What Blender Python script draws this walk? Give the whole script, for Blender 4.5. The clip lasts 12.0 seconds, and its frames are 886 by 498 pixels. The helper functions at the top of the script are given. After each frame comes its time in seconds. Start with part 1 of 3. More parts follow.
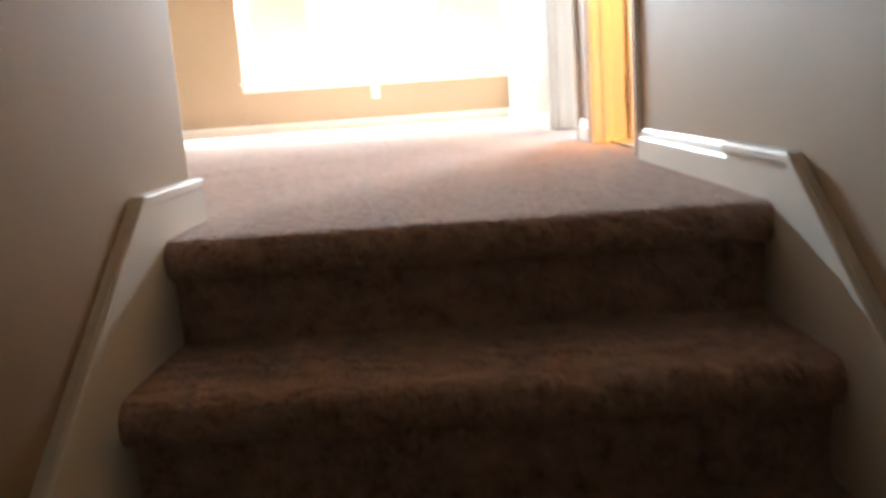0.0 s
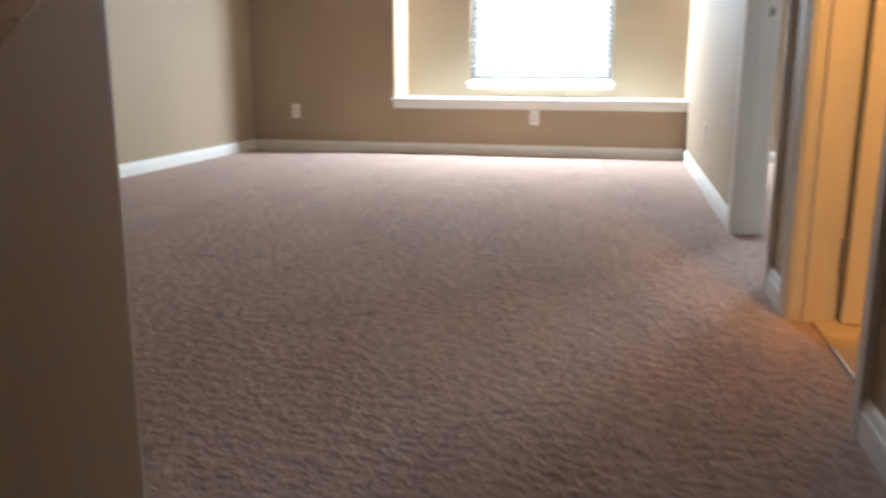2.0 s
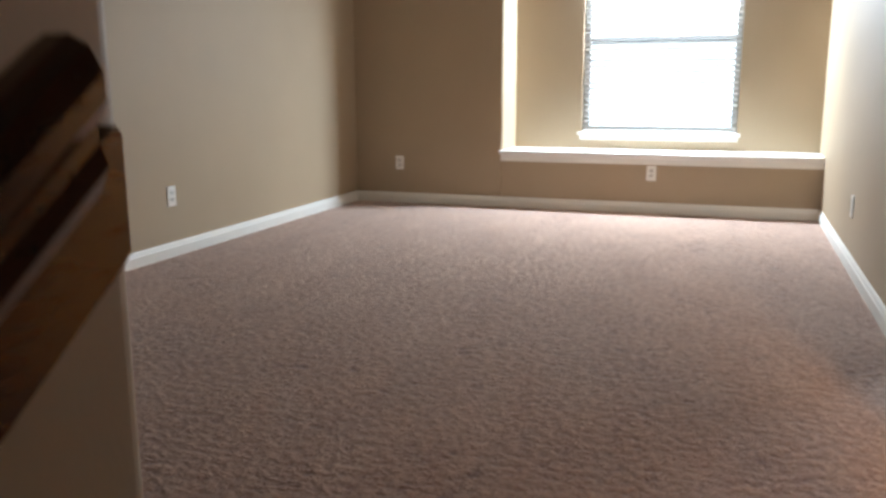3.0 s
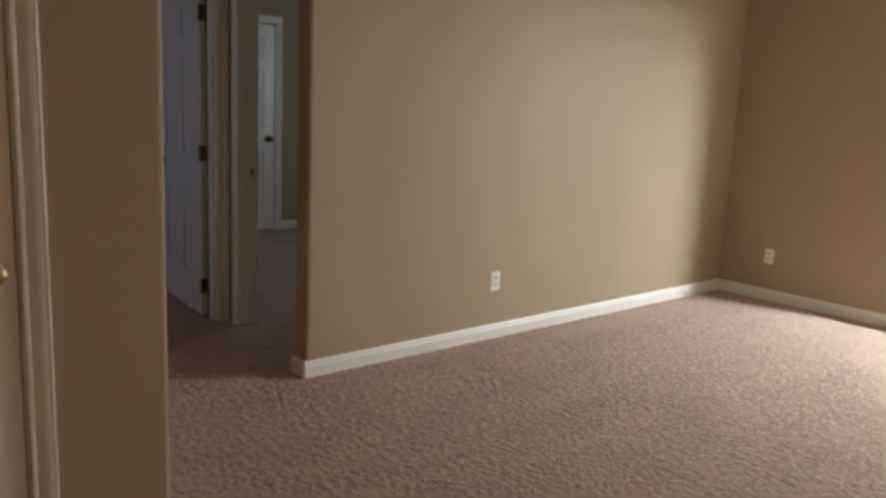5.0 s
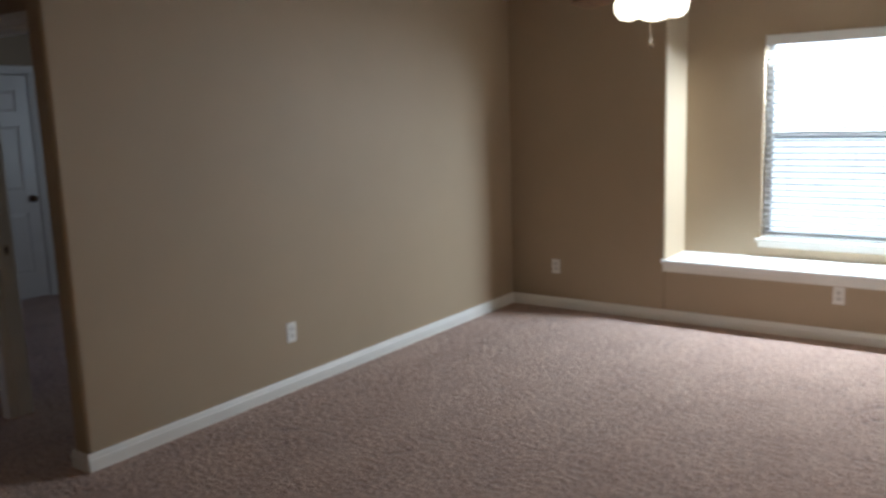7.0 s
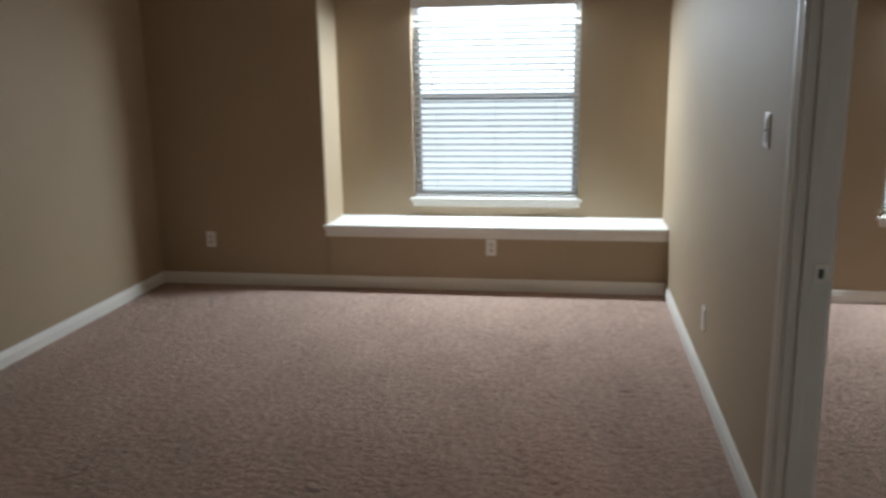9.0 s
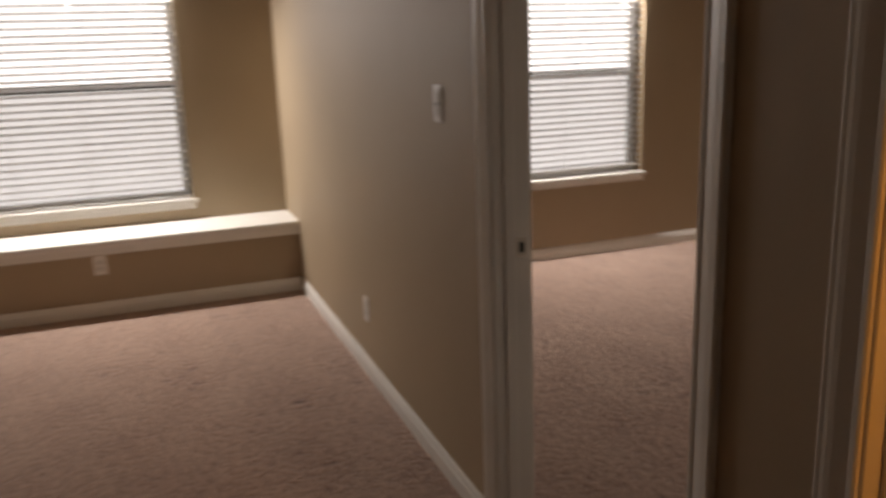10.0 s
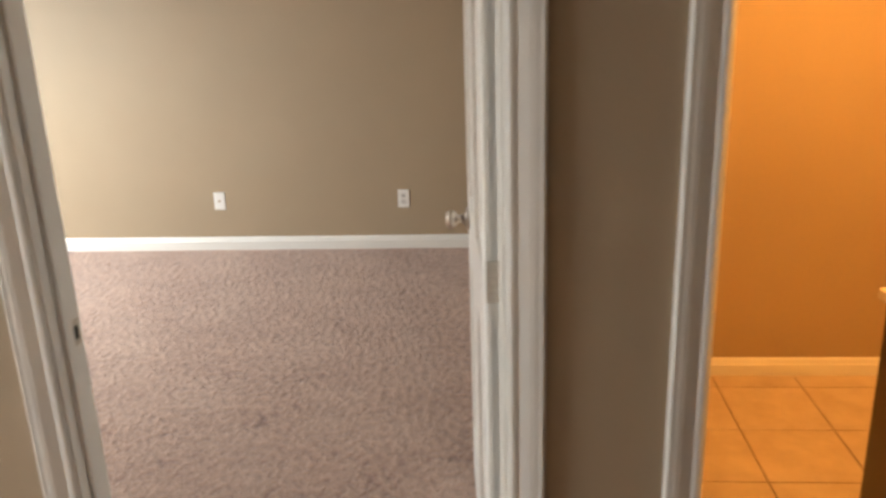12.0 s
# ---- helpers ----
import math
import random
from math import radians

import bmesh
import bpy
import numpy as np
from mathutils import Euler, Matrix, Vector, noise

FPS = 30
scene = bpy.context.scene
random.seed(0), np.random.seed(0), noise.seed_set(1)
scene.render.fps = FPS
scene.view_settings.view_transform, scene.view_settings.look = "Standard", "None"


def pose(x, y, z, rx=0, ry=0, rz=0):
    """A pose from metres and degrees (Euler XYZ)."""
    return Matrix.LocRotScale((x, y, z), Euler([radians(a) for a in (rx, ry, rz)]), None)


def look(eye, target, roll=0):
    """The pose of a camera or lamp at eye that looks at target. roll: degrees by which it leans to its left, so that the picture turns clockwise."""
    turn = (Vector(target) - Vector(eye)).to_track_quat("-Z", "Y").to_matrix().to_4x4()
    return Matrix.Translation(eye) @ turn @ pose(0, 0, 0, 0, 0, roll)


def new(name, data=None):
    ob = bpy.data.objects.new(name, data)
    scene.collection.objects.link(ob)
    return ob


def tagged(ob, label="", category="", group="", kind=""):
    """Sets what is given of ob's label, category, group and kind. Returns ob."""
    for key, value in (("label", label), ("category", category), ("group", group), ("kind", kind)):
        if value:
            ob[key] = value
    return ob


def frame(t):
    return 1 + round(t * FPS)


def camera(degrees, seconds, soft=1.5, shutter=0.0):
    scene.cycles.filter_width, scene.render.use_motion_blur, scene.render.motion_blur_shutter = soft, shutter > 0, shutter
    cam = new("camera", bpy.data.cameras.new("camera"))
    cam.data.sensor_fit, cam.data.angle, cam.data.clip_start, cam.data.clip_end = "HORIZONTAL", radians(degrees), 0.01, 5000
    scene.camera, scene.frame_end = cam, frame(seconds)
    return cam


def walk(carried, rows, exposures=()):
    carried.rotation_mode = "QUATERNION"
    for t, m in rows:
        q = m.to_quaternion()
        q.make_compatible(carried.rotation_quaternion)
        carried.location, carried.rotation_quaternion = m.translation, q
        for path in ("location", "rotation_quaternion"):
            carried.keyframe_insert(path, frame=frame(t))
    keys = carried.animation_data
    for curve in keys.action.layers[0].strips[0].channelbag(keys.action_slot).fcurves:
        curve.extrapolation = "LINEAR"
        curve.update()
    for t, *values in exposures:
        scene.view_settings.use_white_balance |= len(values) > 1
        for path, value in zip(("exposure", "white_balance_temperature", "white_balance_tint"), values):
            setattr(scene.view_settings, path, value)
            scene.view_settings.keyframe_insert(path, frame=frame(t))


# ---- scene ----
cam = camera(56.45, 12.0, soft=2.9, shutter=0.5)
PATH = [
    (0, (0.207, -2.537, 0.206), (0.168, -0.570, -0.151), -4.0),
    (0.5, (0.238, -2.344, 0.304), (0.055, -0.371, 0.033), -0.1),
    (1, (0.182, -2.092, 0.504), (-0.008, -0.127, 0.184), -2.8),
    (1.5, (0.205, -1.936, 0.550), (-0.003, 0.023, 0.201), -2.0),
    (2, (0.261, -1.793, 0.701), (-0.151, 0.117, 0.273), 0.2),
    (2.5, (0.203, -1.640, 0.820), (-0.413, 0.229, 0.462), -0.9),
    (3, (0.126, -1.440, 0.971), (-0.522, 0.412, 0.582), -0.2),
    (3.5, (0.331, -1.469, 1.170), (-0.632, 0.244, 0.799), 0.4),
    (3.7, (0.413, -1.324, 1.248), (-0.658, 0.322, 0.869), 1.3),
    (5.3, (0.559, -0.865, 1.526), (-0.989, 0.341, 1.137), 1.4),
    (5.5, (0.589, -0.832, 1.599), (-0.985, 0.334, 1.192), 0.7),
    (6, (0.573, -0.786, 1.621), (-0.874, 0.543, 1.245), -0.1),
    (6.5, (0.524, -0.754, 1.599), (-0.727, 0.769, 1.258), -0.3),
    (7, (0.546, -0.740, 1.594), (-0.611, 0.857, 1.261), -2.0),
    (7.2, (0.518, -0.663, 1.625), (-0.557, 0.984, 1.267), -2.0),
    (8.8, (0.083, -0.656, 1.552), (-0.263, 1.270, 1.141), -1.6),
    (9, (0.103, -0.600, 1.546), (-0.203, 1.328, 1.115), -0.9),
    (9.5, (0.053, -0.303, 1.452), (0.177, 1.649, 1.036), 2.8),
    (10, (-0.166, -0.170, 1.493), (0.501, 1.655, 1.020), -2.1),
    (10.5, (-0.203, 0.120, 1.494), (0.817, 1.776, 1.030), -2.5),
    (11, (-0.260, 0.380, 1.480), (1.210, 1.650, 1.028), -1.1),
    (11.5, (-0.730, 0.764, 1.640), (1.147, 1.090, 1.033), -3.0),
    (12, (-0.712, 1.019, 1.606), (1.186, 1.162, 0.993), -1.9),
]
walk(cam, [(t, look(eye, target, roll)) for t, eye, target, roll in PATH],
     [(0, 1.85, 5700, 10), (0.5, 0.9, 5600, 10), (1, 0.15, 5700, 10), (1.5, 0.05, 5600, 10), (2.5, -0.2, 5450, 10), (3, -0.4, 5700, 10),
      (3.5, -0.8, 5850, 10), (5.5, 0.25, 6250, 10), (6, 0.6, 6150, 10), (6.5, -0.4, 5750, 10), (7, -0.95, 5500, 10), (8.8, -1.55, 5850, 10),
      (9.5, -1.95, 6200, 14), (10, -2.1, 7600, 26), (10.5, -2.0, 8300, 33), (11, -1.05, 6900, 20), (11.5, -0.2, 6750, 16), (12, 0.0, 6450, 13)])

# ---- world and lights ----
world = bpy.data.worlds.new("sky")
scene.world = world
world.use_nodes = True
wn = world.node_tree.nodes
sky = wn.new("ShaderNodeTexSky")
sky.sky_type = "NISHITA"
sky.sun_disc = False
sky.sun_elevation = radians(50)
sky.sun_rotation = radians(180)
wn["Background"].inputs["Strength"].default_value = 0.12
world.node_tree.links.new(sky.outputs[0], wn["Background"].inputs[0])


def area_lamp(name, m, sx, sy, watts, colour, spread=180):
    data = bpy.data.lights.new(name, "AREA")
    data.shape, data.size, data.size_y = "RECTANGLE", sx, sy
    data.energy, data.color = watts, colour
    data.spread = radians(spread)
    ob = new(name, data)
    ob.matrix_world = m
    return ob


def point_lamp(name, place, watts, colour, radius=0.06):
    data = bpy.data.lights.new(name, "POINT")
    data.energy, data.color, data.shadow_soft_size = watts, colour, radius
    ob = new(name, data)
    ob.location = place
    return ob


# plan, in metres
RW, LW, FAR, WT = 0.75, -2.91, 5.005, 0.115      # right wall, left wall, far wall, wall thickness
CEIL = 2.42
SLX, SLY, TOP = -0.307, -0.926, -1.14            # stair wall, its end, top nosing
RISE, RUN = 0.190, 0.263                        # stair riser and tread
NB, NX = 5.415, -1.617                           # back and side of the window recess
SHELF = 0.458                                   # top of the window shelf
CLX, CLE = -1.85, 0.067                         # closet wall and its corner
HX, HY = -4.085, 1.36                            # hall end wall, hall side wall
LEND = 1.198                                    # end of the left wall
BR0, BR1, BRX = 0.88, 4.93, 4.30                # bedroom
BTX, BTN = 2.49, -1.50                          # bathroom back wall, near wall
FRX = -6.92                                     # far room's end wall
BATH = (-0.086, 0.625)                           # clear doorways
BED = (1.014, 1.92)
CLOSET = (-1.09, -0.345)
VIOLET = (0.50, 1.284)
SIDE = (-3.93, -3.12)
FARDOOR = (2.50, 3.25)
DH = 2.035
WIN = (-1.061, 0.146, 0.590, 2.03)
BWIN = (2.05, 3.25, 0.57, 1.95)

DAY = (0.89, 0.985, 1.0)
area_lamp("window_sky", pose((WIN[0] + WIN[1]) / 2, NB + 0.55, 1.4, -90, 0, 0), 1.9, 2.2, 112, DAY)
area_lamp("bedroom_window_sky", pose((BWIN[0] + BWIN[1]) / 2, BR1 + 0.55, 1.35, -90, 0, 0), 1.9, 2.2, 115, DAY)
# added strip lamps under each valance stand in for daylight through the blinds
area_lamp("window_fill_strip", pose((WIN[0] + WIN[1]) / 2, NB - 0.008, WIN[3] - 0.082, -10, 0, 0), WIN[1] - WIN[0] - 0.30, 0.010, 225, DAY)
area_lamp("bedroom_fill_strip", pose((BWIN[0] + BWIN[1]) / 2, BR1 - 0.008, BWIN[3] - 0.082, -10, 0, 0), BWIN[1] - BWIN[0] - 0.30, 0.010, 200, DAY)
# added fill lamps inside two rooms that have no window built
area_lamp("far_room_fill", pose(-4.6, 4.45, 1.5, -90, 0, 0), 1.2, 1.2, 16, DAY)
area_lamp("violet_room_fill", pose(-5.6, -1.4, 1.5, 90, 0, 0), 1.0, 1.2, 7, (0.85, 0.92, 1.0))
# bathroom's amber glow from two unseen lamps, their number and places assumed
point_lamp("bathroom_lamp", (1.70, 0.10, 2.24), 9, (1.0, 0.45, 0.09), 0.12)
point_lamp("vanity_lamp", (1.02, -0.45, 1.93), 100, (1.0, 0.45, 0.09), 0.08)
FAN = (-0.96, 3.05)
point_lamp("fan_lamp", (*FAN, 2.07), 6, (1.0, 0.70, 0.40), 0.03)


# ---- materials ----
def nodes_of(name, rough, metal=0.0):
    m = bpy.data.materials.new(name)
    m.use_nodes = True
    b = m.node_tree.nodes["Principled BSDF"]
    b.inputs["Roughness"].default_value = rough
    b.inputs["Metallic"].default_value = metal
    return m, m.node_tree.nodes, m.node_tree.links, b


def noise_node(n, l, scale, detail=3.0, rough=0.55, stretch=None):
    tc = n.new("ShaderNodeTexCoord")
    t = n.new("ShaderNodeTexNoise")
    t.inputs["Scale"].default_value = scale
    t.inputs["Detail"].default_value = detail
    t.inputs["Roughness"].default_value = rough
    src = tc.outputs["Object"]
    if stretch:
        mp = n.new("ShaderNodeMapping")
        mp.inputs["Scale"].default_value = stretch
        l.new(src, mp.inputs["Vector"])
        src = mp.outputs["Vector"]
    l.new(src, t.inputs["Vector"])
    return t


def ramp(n, l, src, stops):
    r = n.new("ShaderNodeValToRGB")
    e = r.color_ramp.elements
    while len(e) < len(stops):
        e.new(0.5)
    for el, (p, c) in zip(e, stops):
        el.position, el.color = p, (*c, 1)
    l.new(src, r.inputs[0])
    return r


def bump(n, l, b, height, strength, distance, prev=None):
    k = n.new("ShaderNodeBump")
    k.inputs["Strength"].default_value = strength
    k.inputs["Distance"].default_value = distance
    l.new(height, k.inputs["Height"])
    if prev:
        l.new(prev.outputs[0], k.inputs["Normal"])
    l.new(k.outputs[0], b.inputs["Normal"])
    return k


def painted(name, colour, rough, vary=0.06, peel=90, strength=0.15, blotch=1.3):
    """Rolled paint: slight tone drift, orange-peel relief."""
    m, n, l, b = nodes_of(name, rough)
    big = noise_node(n, l, blotch, 3)
    lo = tuple(c * (1 - vary) for c in colour)
    hi = tuple(min(1, c * (1 + vary)) for c in colour)
    r = ramp(n, l, big.outputs["Fac"], [(0.3, lo), (0.7, hi)])
    l.new(r.outputs[0], b.inputs["Base Color"])
    fine = noise_node(n, l, peel, 2)
    bump(n, l, b, fine.outputs["Fac"], strength, 0.004)
    rr = n.new("ShaderNodeMapRange")
    rr.inputs[3].default_value, rr.inputs[4].default_value = rough - 0.08, rough + 0.08
    l.new(fine.outputs["Fac"], rr.inputs[0])
    l.new(rr.outputs[0], b.inputs["Roughness"])
    return m


def carpet_material():
    """Cut-pile carpet: tuft speckle, clumps, brushed patches, footprints and vacuum tracks as relief; shade in dents
    and tuft gaps is also put into the colour.
    """
    m, n, l, b = nodes_of("brown_cut_pile_carpet", 0.95)
    b.inputs["Sheen Weight"].default_value = 0.4
    b.inputs["Sheen Roughness"].default_value = 0.6
    b.inputs["Specular IOR Level"].default_value = 0.1
    tuft = noise_node(n, l, 95, 3, 0.65)
    clump = noise_node(n, l, 33, 5, 0.64, (0.8, 1.0, 1.0))
    brush = noise_node(n, l, 4.2, 4, 0.6, (1.0, 0.55, 1.0))
    dent = noise_node(n, l, 14.0, 2, 0.5, (0.7, 1.4, 1.0))
    area = noise_node(n, l, 1.7, 2, 0.5)

    def weigh(src, w, add):
        k = n.new("ShaderNodeMath")
        k.operation = "MULTIPLY_ADD"
        k.inputs[1].default_value = w
        l.new(src, k.inputs[0])
        if isinstance(add, float):
            k.inputs[2].default_value = add
        else:
            l.new(add, k.inputs[2])
        return k.outputs[0]
    # heel dents gather in trodden areas; their shade is darkened into the tone too
    pit = ramp(n, l, weigh(area.outputs["Fac"], 0.45, weigh(dent.outputs["Fac"], 1.0, -0.225)), [(0.675, (0, 0, 0)), (0.73, (1, 1, 1))])
    tone = weigh(tuft.outputs["Fac"], 0.26, weigh(clump.outputs["Fac"], 0.56, weigh(brush.outputs["Fac"], 0.22, weigh(pit.outputs[0], -0.09, -0.01))))
    # the darkest stop paints the shade between tufts
    r = ramp(n, l, tone, [(0.33, (0.13, 0.058, 0.037)), (0.44, (0.42, 0.246, 0.174)), (0.57, (0.60, 0.394, 0.286)), (0.78, (0.71, 0.510, 0.39))])
    l.new(r.outputs[0], b.inputs["Base Color"])
    k = bump(n, l, b, weigh(brush.outputs["Fac"], 1.0, weigh(pit.outputs[0], -0.45, 0.0)), 0.5, 0.05)
    k = bump(n, l, b, clump.outputs["Fac"], 1.0, 0.042, k)
    bump(n, l, b, tuft.outputs["Fac"], 0.6, 0.010, k)
    return m


def wood_material(name, dark, light, rough):
    m, n, l, b = nodes_of(name, rough)
    g = noise_node(n, l, 14, 5, 0.6, (6.0, 0.5, 6.0))
    r = ramp(n, l, g.outputs["Fac"], [(0.35, dark), (0.65, light)])
    l.new(r.outputs[0], b.inputs["Base Color"])
    bump(n, l, b, g.outputs["Fac"], 0.15, 0.002)
    b.inputs["Coat Weight"].default_value = 0.4
    b.inputs["Coat Roughness"].default_value = 0.2
    return m


def metal_material(name, colour, rough):
    m, n, l, b = nodes_of(name, rough, 1.0)
    g = noise_node(n, l, 120, 2)
    r = ramp(n, l, g.outputs["Fac"], [(0.3, tuple(c * 0.85 for c in colour)), (0.7, colour)])
    l.new(r.outputs[0], b.inputs["Base Color"])
    return m


def glow_material(name, colour, strength):
    m, n, l, b = nodes_of(name, 0.3)
    b.inputs["Base Color"].default_value = (0.85, 0.82, 0.75, 1)
    b.inputs["Emission Color"].default_value = (*colour, 1)
    b.inputs["Emission Strength"].default_value = strength
    return m


def glass_material():
    m, n, l, b = nodes_of("window_glass", 0.0)
    b.inputs["Base Color"].default_value = (1, 1, 1, 1)
    b.inputs["Transmission Weight"].default_value = 1.0
    b.inputs["IOR"].default_value = 1.45
    return m


def screen_material():
    """Fine grey insect mesh: lets about two thirds of the light through."""
    m, n, l, b = nodes_of("grey_insect_mesh", 0.8)
    b.inputs["Base Color"].default_value = (0.10, 0.11, 0.12, 1)
    t = n.new("ShaderNodeBsdfTransparent")
    mx = n.new("ShaderNodeMixShader")
    mx.inputs[0].default_value = 0.35
    l.new(t.outputs[0], mx.inputs[1])
    l.new(b.outputs[0], mx.inputs[2])
    l.new(mx.outputs[0], n["Material Output"].inputs[0])
    return m


def slat_material():
    m, n, l, b = nodes_of("white_blind_slat", 0.45)
    g = noise_node(n, l, 30, 3, 0.6, (0.3, 6, 6))
    r = ramp(n, l, g.outputs["Fac"], [(0.3, (0.78, 0.78, 0.77)), (0.7, (0.86, 0.86, 0.85))])
    l.new(r.outputs[0], b.inputs["Base Color"])
    return m


def tile_material():
    m, n, l, b = nodes_of("beige_ceramic_tile", 0.35)
    g = noise_node(n, l, 7, 5, 0.6)
    oi = n.new("ShaderNodeObjectInfo")
    ad = n.new("ShaderNodeMath")
    ad.operation = "MULTIPLY_ADD"
    ad.inputs[1].default_value = 0.25
    l.new(oi.outputs["Random"], ad.inputs[0])
    l.new(g.outputs["Fac"], ad.inputs[2])
    r = ramp(n, l, ad.outputs[0], [(0.35, (0.44, 0.34, 0.24)), (0.85, (0.62, 0.51, 0.38))])
    l.new(r.outputs[0], b.inputs["Base Color"])
    bump(n, l, b, g.outputs["Fac"], 0.1, 0.003)
    return m


WALL = painted("tan_wall_paint", (0.385, 0.295, 0.195), 0.62, 0.035, 110, 0.07)
TRIM = painted("white_semi_gloss_trim", (0.78, 0.755, 0.70), 0.42, 0.03, 40, 0.05, 3)
DOORM = painted("white_door_paint", (0.77, 0.74, 0.69), 0.30, 0.03, 60, 0.06, 4)
CEILM = painted("ceiling_paint", (0.54, 0.51, 0.455), 0.85, 0.03, 60, 0.5)
PURPLE = painted("violet_wall_paint", (0.22, 0.17, 0.50), 0.6, 0.05)
CARPET = carpet_material()
TILE = tile_material()
GROUT = painted("grey_brown_grout", (0.25, 0.19, 0.14), 0.9, 0.15, 200, 0.4)
WOOD = wood_material("dark_red_stained_wood", (0.040, 0.012, 0.006), (0.066, 0.019, 0.008), 0.24)
ESPRESSO = wood_material("espresso_cabinet_wood", (0.018, 0.006, 0.004), (0.036, 0.013, 0.008), 0.42)
BLADE = wood_material("walnut_fan_blade", (0.15, 0.075, 0.036), (0.27, 0.15, 0.075), 0.45)
NICKEL = metal_material("brushed_nickel", (0.62, 0.56, 0.48), 0.32)
BRASS = metal_material("aged_brass", (0.50, 0.37, 0.20), 0.35)
BRONZE = metal_material("dark_bronze", (0.16, 0.11, 0.075), 0.4)
PLATE = painted("white_plastic_plate", (0.82, 0.80, 0.76), 0.35, 0.02, 30, 0.02)
SOCKET = painted("off_white_socket", (0.66, 0.64, 0.60), 0.4, 0.02, 30, 0.02)
# near-black paint for the shade inside slots, latch holes and the switch gap
HOLE_SHADE = painted("hole_shade_black", (0.03, 0.028, 0.025), 0.7, 0.1)
VINYL = painted("white_vinyl", (0.80, 0.80, 0.79), 0.35, 0.02, 20, 0.03)
SLAT = slat_material()
GLASS = glass_material()
MESH = screen_material()
LAMPGLASS = glow_material("lit_frosted_glass", (1.0, 0.82, 0.55), 9.0)
STONE = painted("cream_cultured_marble", (0.74, 0.68, 0.56), 0.25, 0.08, 20, 0.03, 6)


# ---- building ----
def box(bm, x0, x1, y0, y1, z0, z1):
    v = [bm.verts.new(p) for p in ((x0, y0, z0), (x1, y0, z0), (x1, y1, z0), (x0, y1, z0), (x0, y0, z1), (x1, y0, z1), (x1, y1, z1), (x0, y1, z1))]
    for f in ((0, 3, 2, 1), (4, 5, 6, 7), (0, 1, 5, 4), (1, 2, 6, 5), (2, 3, 7, 6), (3, 0, 4, 7)):
        bm.faces.new([v[i] for i in f])


def bevelled(bm, width, segments=2):
    bmesh.ops.bevel(bm, geom=list(bm.edges), offset=width, segments=segments, profile=0.5, affect="EDGES")
    return bm


def box_mesh(x0, x1, y0, y1, z0, z1, width=0.0, segments=2):
    bm = bmesh.new()
    box(bm, x0, x1, y0, y1, z0, z1)
    return bevelled(bm, width, segments) if width else bm


def part(name, bm, material, parent=None, label="", smooth=False):
    bmesh.ops.recalc_face_normals(bm, faces=bm.faces)
    me = bpy.data.meshes.new(name)
    bm.to_mesh(me)
    bm.free()
    me.materials.append(material)
    if smooth:
        for p in me.polygons:
            p.use_smooth = True
    ob = new(name, me)
    if parent:
        ob.parent = parent
    if label:
        tagged(ob, label)
    return ob


def prism(bm, outline, axis, a0, a1):
    """Extrudes a closed outline of (u, v) along an axis: x gives (a, u, v), y gives (u, a, v), z gives (u, v, a)."""
    def put(u, v, a):
        return {"x": (a, u, v), "y": (u, a, v), "z": (u, v, a)}[axis]
    lo = [bm.verts.new(put(u, v, a0)) for u, v in outline]
    hi = [bm.verts.new(put(u, v, a1)) for u, v in outline]
    k = len(outline)
    for i in range(k):
        bm.faces.new((lo[i], lo[(i + 1) % k], hi[(i + 1) % k], hi[i]))
    bm.faces.new(lo[::-1])
    bm.faces.new(hi)


def lathe(profile, m=None, steps=20):
    """Turns (radius, height) about local z, then applies the pose m."""
    bm = bmesh.new()
    rings = []
    for r, h in profile:
        if r < 1e-5:
            rings.append([bm.verts.new((0, 0, h))])
        else:
            rings.append([bm.verts.new((r * math.cos(2 * math.pi * i / steps), r * math.sin(2 * math.pi * i / steps), h)) for i in range(steps)])
    for a, b in zip(rings, rings[1:]):
        for i in range(steps):
            j = (i + 1) % steps
            if len(a) == 1 and len(b) > 1:
                bm.faces.new((a[0], b[i], b[j]))
            elif len(b) == 1 and len(a) > 1:
                bm.faces.new((a[i], a[j], b[0]))
            elif len(a) > 1:
                bm.faces.new((a[i], a[j], b[j], b[i]))
    if m:
        bmesh.ops.transform(bm, matrix=m, verts=bm.verts)
    return bm


